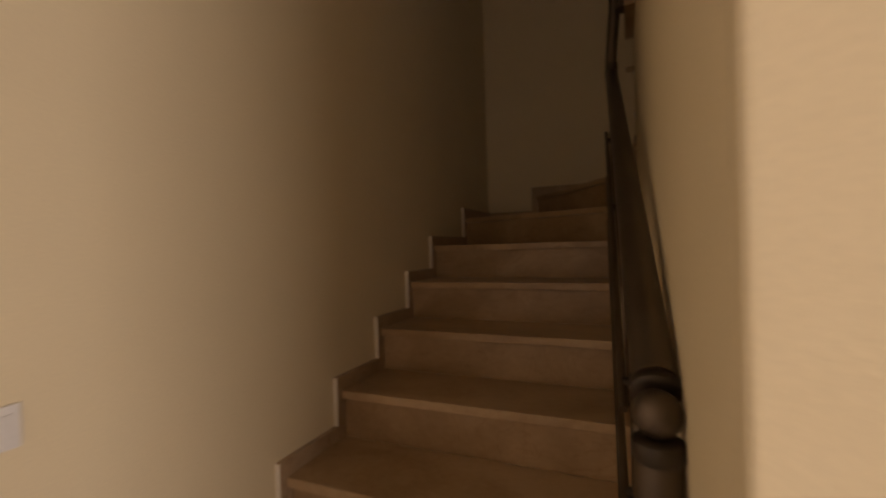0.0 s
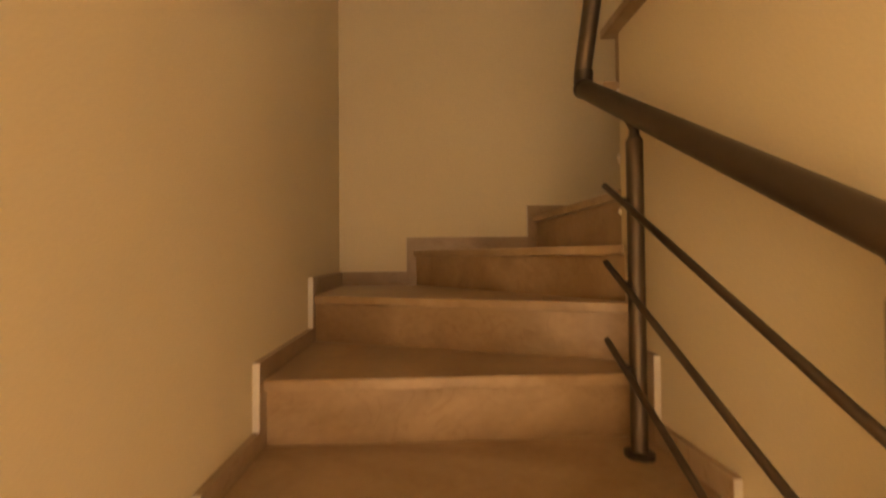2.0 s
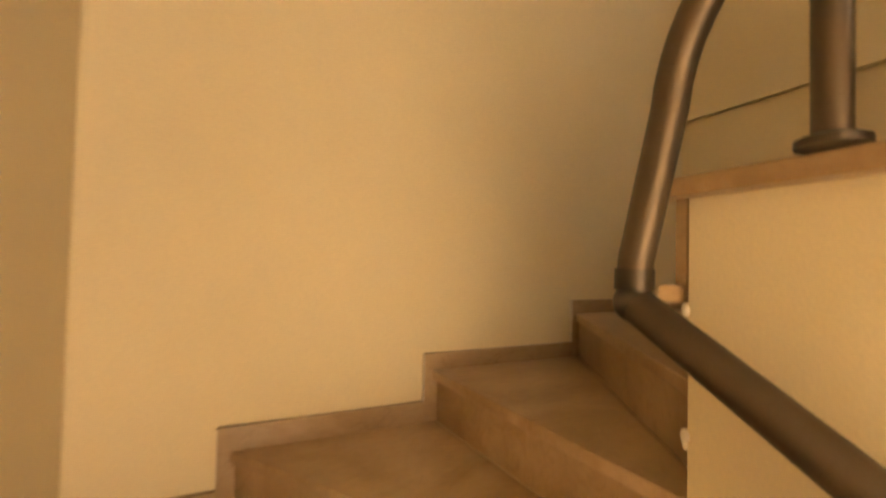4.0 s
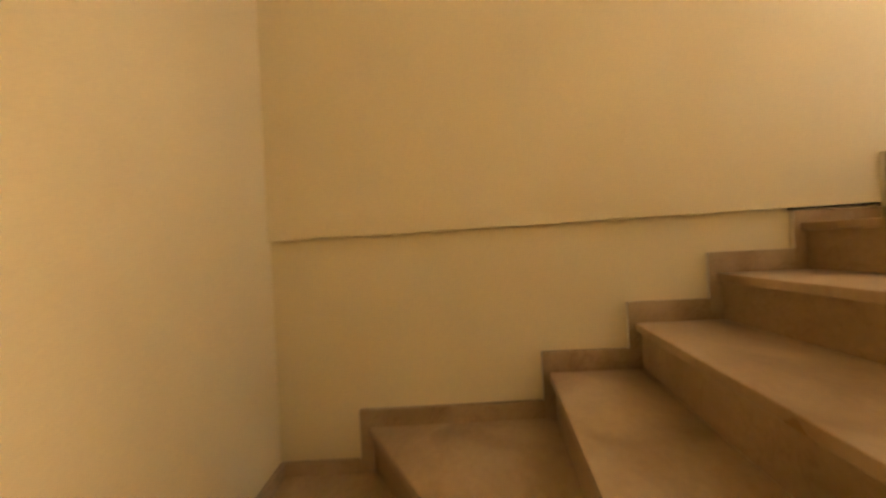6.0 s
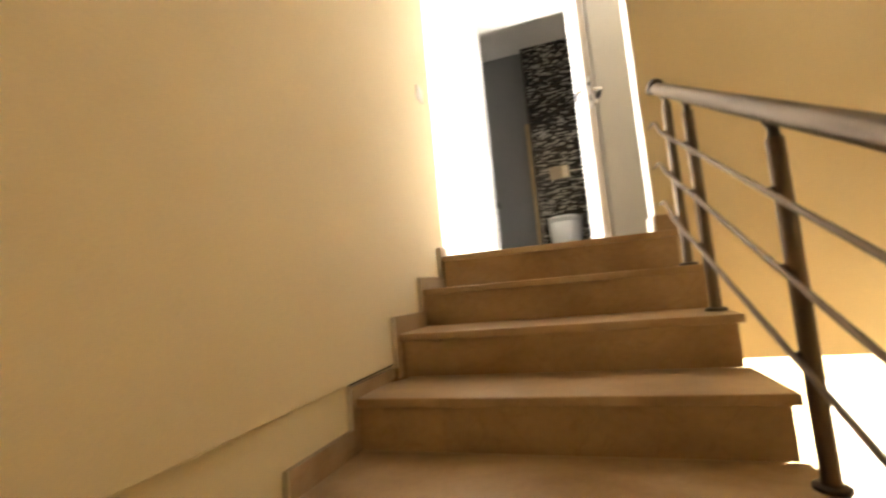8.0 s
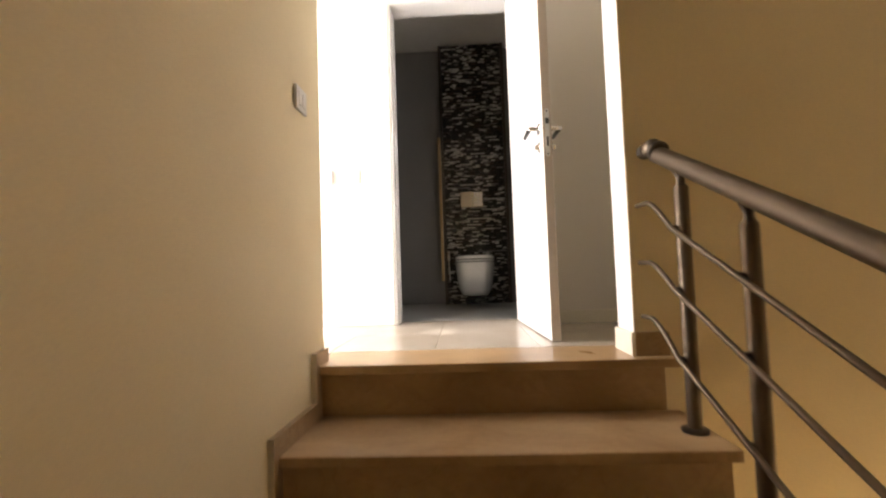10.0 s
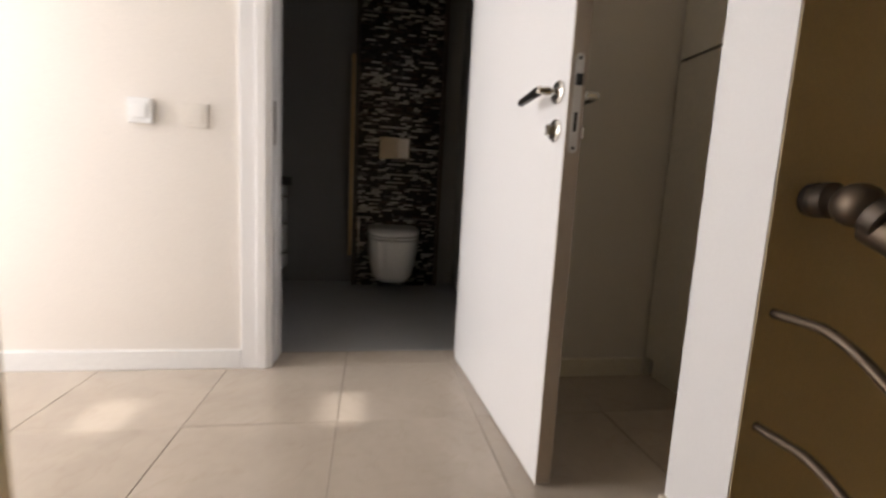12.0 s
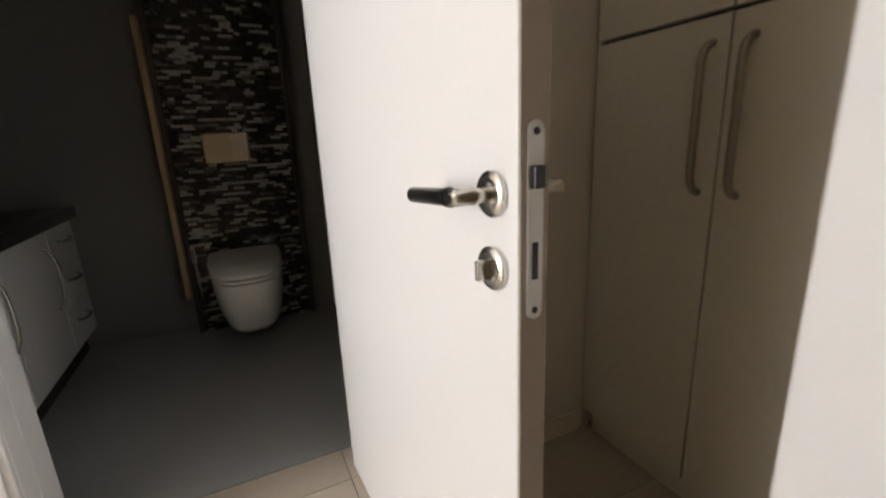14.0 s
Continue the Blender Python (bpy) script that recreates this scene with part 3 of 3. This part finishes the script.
for z in (1.024, 0.830):
    part("screw", tube(bmesh.new(), [(DW + 0.003, 0.0205, z), (DW + 0.0045, 0.0205, z)], 0.004, 10), M_BLACK, lock)


def rose(y, z, s, name):
    p = [(0.0, 0.8), (0.001, 1.0), (0.006, 1.0), (0.009, 0.86), (0.0095, 0.74), (0.0085, 0.72), (0.010, 0.45)]
    return part(name, tube(bmesh.new(), [(LX, y + s * q, z) for q, _ in p], 0.026, 26, taper=[0.026 * k for _, k in p]), M_CHROME, door, "round satin nickel rose", smooth=True)


LX = DW - 0.043
for s, y in ((-1, 0.0), (1, 0.042)):
    r = rose(y, 0.958, s, "handle_rose")
    part("handle_neck", tube(bmesh.new(), [(LX, y + s * q, 0.958) for q in (0.009, 0.024, 0.026, 0.03, 0.032, 0.054, 0.057)], 0.0095, 16, taper=[0.0085, 0.0085, 0.0105, 0.0105, 0.0095, 0.0095, 0.006]), M_CHROME, r, smooth=True)
    g0, g1 = Vector((LX + 0.004, y + s * 0.048, 0.9585)), Vector((LX - 0.115, y + s * 0.046, 0.951))
    part("handle_grip", tube(bmesh.new(), [g0.lerp(g1, q) for q in (0.0, 0.02, 0.16, 0.165, 0.2, 0.205, 0.23, 0.235, 0.98, 1.0)], 0.011, 16, taper=[0.007, 0.0098, 0.0098, 0.0115, 0.0115, 0.009, 0.009, 0.0105, 0.0100, 0.008]), M_GRIP, r, "dark grey grip", smooth=True)
    k = rose(y, 0.872, s, "key_rose")
    part("thumb_turn", boxed(LX - 0.004, LX + 0.004, min(y + s * 0.009, y + s * 0.026), max(y + s * 0.009, y + s * 0.026), 0.860, 0.884, bevel=0.002), M_CHROME, k)

# ---- upper hall fittings ----


def plate(name, x, y, z, w, h, axis, material, label, rockers=1, depth=0.009):
    """A wall switch: frame and rocker; axis 'y' faces +y, 'x' faces -x, 'X' faces +x."""
    t = thing(name, label, "switch")
    def b(x0, x1, z0, z1, d0, d1, bev):
        if axis == "y":
            return boxed(x + x0, x + x1, y + d0, y + d1, z + z0, z + z1, bevel=bev)
        s = -1 if axis == "x" else 1
        return boxed(x + min(s * d0, s * d1), x + max(s * d0, s * d1), y + x0, y + x1, z + z0, z + z1, bevel=bev)
    part("frame", b(-w / 2, w / 2, -h / 2, h / 2, 0.0003, depth, 0.002), material, t)
    for i in range(rockers):
        c = (i - (rockers - 1) / 2) * (w / max(rockers, 1)) * 0.72
        part("rocker", b(c - w * 0.3 / rockers, c + w * 0.3 / rockers, -h * 0.3, h * 0.3, depth - 0.001, depth + 0.003, 0.0015), material, t)
    return t


plate("thermostat", 2.63, -1.832, 3.775, 0.075, 0.085, "y", M_PLAST, "small white plastic thermostat on the hall wall", 1, 0.022)
plate("light_switch", 2.457, -1.832, 3.772, 0.082, 0.082, "y", M_SWCR, "cream plastic light switch on the hall wall")
plate("light_switch", wx(-0.578) - 0.022, -0.578, 3.762, 0.092, 0.082, "x", M_SWCR, "cream plastic light switch on the stair wall", 2, 0.011)
plate("light_switch", 0.0, -0.655, 0.34, 0.08, 0.08, "X", M_SWCR, "cream plastic light switch at the stair foot")

# wardrobe in the niche
ward = thing("wardrobe", "cream laminate built-in wardrobe with four doors", "wardrobe")
WX = 0.69
part("carcass", boxed(0.05, WX - 0.021, -1.662, -0.895, ZF + 0.075, 5.53), M_WARD, ward)
part("plinth", boxed(0.05, WX - 0.03, -1.662, -0.895, ZF, ZF + 0.075), M_WARD, ward)
# near-black sheet behind the doors, painting the shade in their gaps
part("gap_shade", boxed(WX - 0.0209, WX - 0.0203, -1.676, -0.896, ZF + 0.08, 5.525), M_GAPDARK, ward)
part("filler_strip", boxed(WX - 0.03, WX - 0.012, -1.6925, -1.6805, ZF, 5.53), M_WARD, ward)
for y0, y1 in ((-1.678, -1.3075), (-1.3025, -0.90)):
    for z0, z1 in ((ZF + 0.085, 4.080), (4.090, 5.52)):
        dr = part("door", boxed(WX - 0.02, WX, y0, y1, z0, z1, bevel=0.0015), M_WARD, ward)
        yh = y1 - 0.036 if y0 < -1.5 else y0 + 0.046
        za, zb = (3.70, 4.026) if z0 < 4 else (4.128, 4.45)
        pts = arc((WX, yh, zb), (WX + 0.035, yh, zb - 0.005), (WX + 0.035, yh, zb - 0.05), 5) + arc((WX + 0.035, yh, za + 0.05), (WX + 0.035, yh, za + 0.005), (WX, yh, za), 5)
        part("handle", tube(bmesh.new(), pts, 0.0085, 12), M_HANDLE, dr, "grey bow handle", smooth=True)

# ---- bathroom ----
mx0, mx1, my = 1.355, 1.929, -3.332
panel = thing("mosaic_panel", "dark brown and grey strip mosaic on the cistern wall", "tiled panel", kind="structure")
part("backing", boxed(mx0 - 0.012, mx1 + 0.012, -3.4295, my - 0.006, ZF, BC - 0.001), M_GAPDARK, panel)
part("edge_trim", boxed(mx0 - 0.035, mx0 - 0.0125, -3.429, my + 0.004, ZF, BC - 0.001), M_RAILDK, panel)
part("edge_trim", boxed(mx1 + 0.0125, mx1 + 0.03, -3.429, my + 0.004, ZF, BC - 0.001), M_RAILDK, panel)
rnd = random.Random(5)
bricks = [bmesh.new() for _ in M_STONES]
z = ZF + 0.004
shared, pieces = {}, []
while z < BC - 0.014:
    x = mx0 + rnd.random() * -0.03
    while x < mx1:
        w = rnd.choice((0.028, 0.04, 0.055, 0.07))
        a, b2 = max(x, mx0), min(x + w - 0.002, mx1)
        if b2 - a > 0.006:
            q = rnd.choices(range(4), (58, 10, 14, 18))[0]
            dpt = my + rnd.random() * 0.004
            if 3.45 < z < 3.92 and len(pieces) < 300 and not (1.55 < a < 1.79 and z > 3.75):
                pieces.append((q, round(b2 - a, 4), (a + b2) / 2, round(dpt - my, 3), z))
            else:
                box(bricks[q], a, b2, my - 0.0062, dpt, z, z + 0.0125)
        x += w
    z += 0.0145
for q, bm in enumerate(bricks):
    tagged(part("mosaic_strips", bm, M_STONES[q], panel), kind="stuff")

for q, w, xc, dd, zz in pieces:
    if (q, w) not in shared:
        first = part("mosaic_tile", boxed(-w / 2, w / 2, -0.0062, 0.0025, 0, 0.0125, bevel=0.0008), M_STONES[q], panel)
        shared[q, w] = first.data
    else:
        first = new("mosaic_tile", shared[q, w])
        first.parent = panel
    first.location = (xc, my + dd, zz)

fp = thing("flush_plate", "beige metal flush plate set in the mosaic", "flush plate")
part("plate_frame", boxed(1.563, 1.783, my + 0.004, my + 0.014, 3.766, 3.918, bevel=0.003), M_PLATE, fp)
part("flush_button", boxed(1.66, 1.776, my + 0.0135, my + 0.018, 3.773, 3.911, bevel=0.002), M_PLATE, fp)
part("flush_button", boxed(1.57, 1.655, my + 0.0135, my + 0.018, 3.773, 3.911, bevel=0.002), M_CHROME, fp)

toilet = thing("toilet", "white wall-hung ceramic toilet with closed lid", "toilet")
tc_x, tyb = 1.672, my + 0.004


def loop(w, l, z, n=28, yo=0.0):
    """A D-shaped outline: flat at the wall, round in front."""
    out = []
    for i in range(n):
        a = math.pi * i / (n - 1)
        out.append((tc_x + w / 2 * math.copysign(abs(math.cos(a)) ** 0.6, math.cos(a)), tyb + yo + l * math.sin(a) ** 0.75, z))
    return out


def loft(loops, smooth=True):
    bm = bmesh.new()
    rs = [[bm.verts.new(p) for p in lp_] for lp_ in loops]
    for q, s in zip(rs, rs[1:]):
        for j in range(len(q)):
            bm.faces.new((q[j], q[(j + 1) % len(q)], s[(j + 1) % len(q)], s[j]))
    bm.faces.new(rs[0]); bm.faces.new(rs[-1])
    return bm


part("bowl", loft([loop(0.20, 0.30, ZF + 0.095), loop(0.255, 0.385, ZF + 0.103), loop(0.30, 0.45, ZF + 0.15), loop(0.335, 0.49, ZF + 0.235), loop(0.355, 0.52, ZF + 0.33), loop(0.36, 0.525, ZF + 0.39), loop(0.35, 0.515, ZF + 0.395)]), M_CERAMIC, toilet, smooth=True)
part("seat", loft([loop(0.355, 0.515, ZF + 0.399), loop(0.365, 0.53, ZF + 0.402), loop(0.365, 0.53, ZF + 0.413), loop(0.355, 0.52, ZF + 0.416)]), M_CERAMIC, toilet, smooth=True)
part("lid", loft([loop(0.355, 0.52, ZF + 0.420), loop(0.367, 0.532, ZF + 0.424), loop(0.367, 0.532, ZF + 0.44), loop(0.345, 0.51, ZF + 0.452), loop(0.2, 0.35, ZF + 0.458)]), M_CERAMIC, toilet, smooth=True)

# reflective edge built as a plain board, its reflection put into the colour
stp = thing("tall_narrow_mirror_edge", "narrow mirror edge beside the mosaic, its warm reflection painted tan", "board")
part("board", boxed(1.961, 1.986, -3.36, -3.27, 3.06, 4.45, bevel=0.003), M_MIRRORTAN, stp)
part("bracket", boxed(1.963, 1.984, -3.4285, -3.36, 3.2, 3.24), M_CHROME, stp)
part("bracket", boxed(1.963, 1.984, -3.4285, -3.36, 4.2, 4.24), M_CHROME, stp)
spr = thing("bidet_spray", "small chrome spray tap beside the toilet", "tap")
part("valve", tube(bmesh.new(), [(1.915, my + 0.005, 3.29), (1.915, my + 0.06, 3.29)], 0.016, 14), M_CHROME, spr, smooth=True)
part("spray_head", tube(bmesh.new(), [(1.915, my + 0.05, 3.25), (1.915, my + 0.055, 3.32), (1.915, my + 0.075, 3.34)], 0.013, 14), M_CHROME, spr, smooth=True)
part("hose", tube(bmesh.new(), arc((1.915, my + 0.05, 3.26), (1.905, my + 0.12, 3.0), (1.915, my + 0.02, 3.05), 10), 0.006, 10), M_CHROME, spr, smooth=True)

van = thing("vanity_cabinet", "white lacquered vanity cabinet with drawers and doors", "vanity")
VX = 2.43
part("body", boxed(VX + 0.021, 3.049, -3.429, -2.10, ZF + 0.12, 3.54), M_CAB, van)
# set-back plinth in the same near-black as the gaps
part("plinth", boxed(VX + 0.06, 3.049, -3.429, -2.10, ZF, ZF + 0.12), M_GAPDARK, van)
for i, (z0, z1) in enumerate(((ZF + 0.125, 3.15), (3.154, 3.35), (3.354, 3.535))):
    dr = part("drawer", boxed(VX, VX + 0.02, -3.42, -3.08, z0, z1, bevel=0.002), M_CAB, van)
    part("handle", tube(bmesh.new(), arc((VX, -3.32, z1 - 0.07), (VX - 0.03, -3.31, z1 - 0.075), (VX - 0.028, -3.25, z1 - 0.075), 4) + arc((VX - 0.028, -3.25, z1 - 0.075), (VX - 0.03, -3.19, z1 - 0.075), (VX, -3.18, z1 - 0.07), 4)[1:], 0.007, 10), M_CHROME, dr, "chrome bow handle", smooth=True)
for y0, y1 in ((-3.075, -2.60), (-2.595, -2.105)):
    dr = part("door", boxed(VX, VX + 0.02, y0, y1, ZF + 0.125, 3.535, bevel=0.002), M_CAB, van)
    yh = y0 + 0.06
    part("handle", tube(bmesh.new(), arc((VX, yh, 3.46), (VX - 0.034, yh, 3.45), (VX - 0.032, yh, 3.34), 4) + arc((VX - 0.032, yh, 3.34), (VX - 0.034, yh, 3.2), (VX, yh, 3.19), 4)[1:], 0.007, 10), M_CHROME, dr, "chrome bow handle", smooth=True)
tagged(part("vanity_worktop", boxed(VX - 0.03, 3.0495, -3.429, -2.09, 3.5405, 3.597, bevel=0.004), M_GRANITE), "polished black granite worktop on the vanity", "worktop")

# ---- lower hall ----
ld = thing("lower_hall_door", "white flush door in the lower hall wall", "door", kind="structure")
part("leaf", boxed(0.0005, 0.03, -2.08, -1.266, ZL + 0.005, 1.69, bevel=0.003), M_DOOR, ld)
part("casing", boxed(0.0005, 0.018, -1.263, -1.168, ZL, 1.79, bevel=0.004), M_DOOR, ld)
part("casing", boxed(0.0005, 0.018, -2.178, -2.083, ZL, 1.79, bevel=0.004), M_DOOR, ld)
part("casing", boxed(0.0005, 0.0175, -2.082, -1.264, 1.693, 1.789, bevel=0.004), M_DOOR, ld)

# solid strip whose near-black colour draws the shade along the casing
part("gap_shade", boxed(0.0005, 0.008, -1.1675, -1.152, ZL, 1.79), M_GAPDARK, ld, "near-black strip painted as the shade beside the casing")


def window(name, x, y0, y1, z0, z1, label):
    w = thing(name, label, "window", kind="structure")
    for a in ((y0, y0 + 0.05, z0, z1), (y1 - 0.05, y1, z0, z1), (y0 + 0.05, y1 - 0.05, z0, z0 + 0.05), (y0 + 0.05, y1 - 0.05, z1 - 0.05, z1)):
        part("window_frame", boxed(x, x + 0.05, *a, bevel=0.003), M_PLAST, w)
    g = part("pane", boxed(x + 0.02, x + 0.026, y0 + 0.05, y1 - 0.05, z0 + 0.05, z1 - 0.05), M_GLASS, w)
    g.visible_shadow = False
    return w


M_GLASS = bpy.data.materials.new("window_glass")
M_GLASS.use_nodes = True
_g = M_GLASS.node_tree.nodes["Principled BSDF"]
_g.inputs["Transmission Weight"].default_value, _g.inputs["Roughness"].default_value, _g.inputs["IOR"].default_value = 1.0, 0.02, 1.1
window("window_1", 4.36, -3.9, -1.4, -0.34, 1.7, "plain white framed lower hall window")
w3 = thing("window_3", "plain white framed north window of the upper hall", "window", kind="structure")
for a in ((2.9, 2.95, 3.2, 5.0), (3.95, 4.0, 3.2, 5.0), (2.951, 3.949, 3.2, 3.25), (2.951, 3.949, 4.95, 5.0)):
    part("window_frame", boxed(a[0], a[1], -0.70, -0.65, a[2], a[3], bevel=0.003), M_PLAST, w3)
part("pane", boxed(2.951, 3.949, -0.68, -0.674, 3.251, 4.949), M_GLASS, w3).visible_shadow = False
window("window_2", 4.86, -1.75, -0.95, 3.1, 5.35, "plain white framed upper hall window")

# made-up mask outside the upper window; its slots shape the floor's sun patches
sun_mask = thing("sun_patch_mask", "unseen slotted mask outside the window that shapes the sun patches", "shutter")


def mask_row(z0, z1, holes=()):
    y = -1.80
    for a, d in list(holes) + [(-0.90, None)]:
        part("mask_strip", boxed(4.955, 4.97, y, a, z0, z1), M_PLAST, sun_mask)
        y = d


zs = 3.0
for zc, ya, hw in ((4.199, -1.477, 0.105), (4.595, -1.480, 0.105)):
    while zs + 0.09 < zc - 0.043:
        mask_row(zs, zs + 0.089)
        zs += 0.09
    if zc - 0.043 > zs + 0.002:
        mask_row(zs, zc - 0.043)
    mask_row(zc - 0.0425, zc + 0.0425, [(ya - hw, ya + hw)])
    zs = zc + 0.043
mask_row(zs, 5.5)
# pale plaster chips at the ends of the upper treads
for k in (11, 12):
    yk = LINES[k][1][1]
    part("plaster_end", boxed(TE + 0.012, SP - 0.001, yk - 0.026, yk - 0.004, tread_z(k - 1) + 0.0005, tread_z(k - 1) + 0.02, bevel=0.002), M_CUT, stairs)

# small pale plaster chips on the corner of the stair core
for z, q in ((1.515, 0.007), (1.30, 0.008), (1.285, 0.005), (1.12, 0.007)):
    ch = ball(bmesh.new(), Vector((SP - 0.001, 1.424, z)), q)
    for v in ch.verts:
        v.co.z = z + (v.co.z - z) * 1.5 + 0.002 * math.sin(v.co.x * 900)
    part("plaster_chip", ch, M_CUT, stairs)
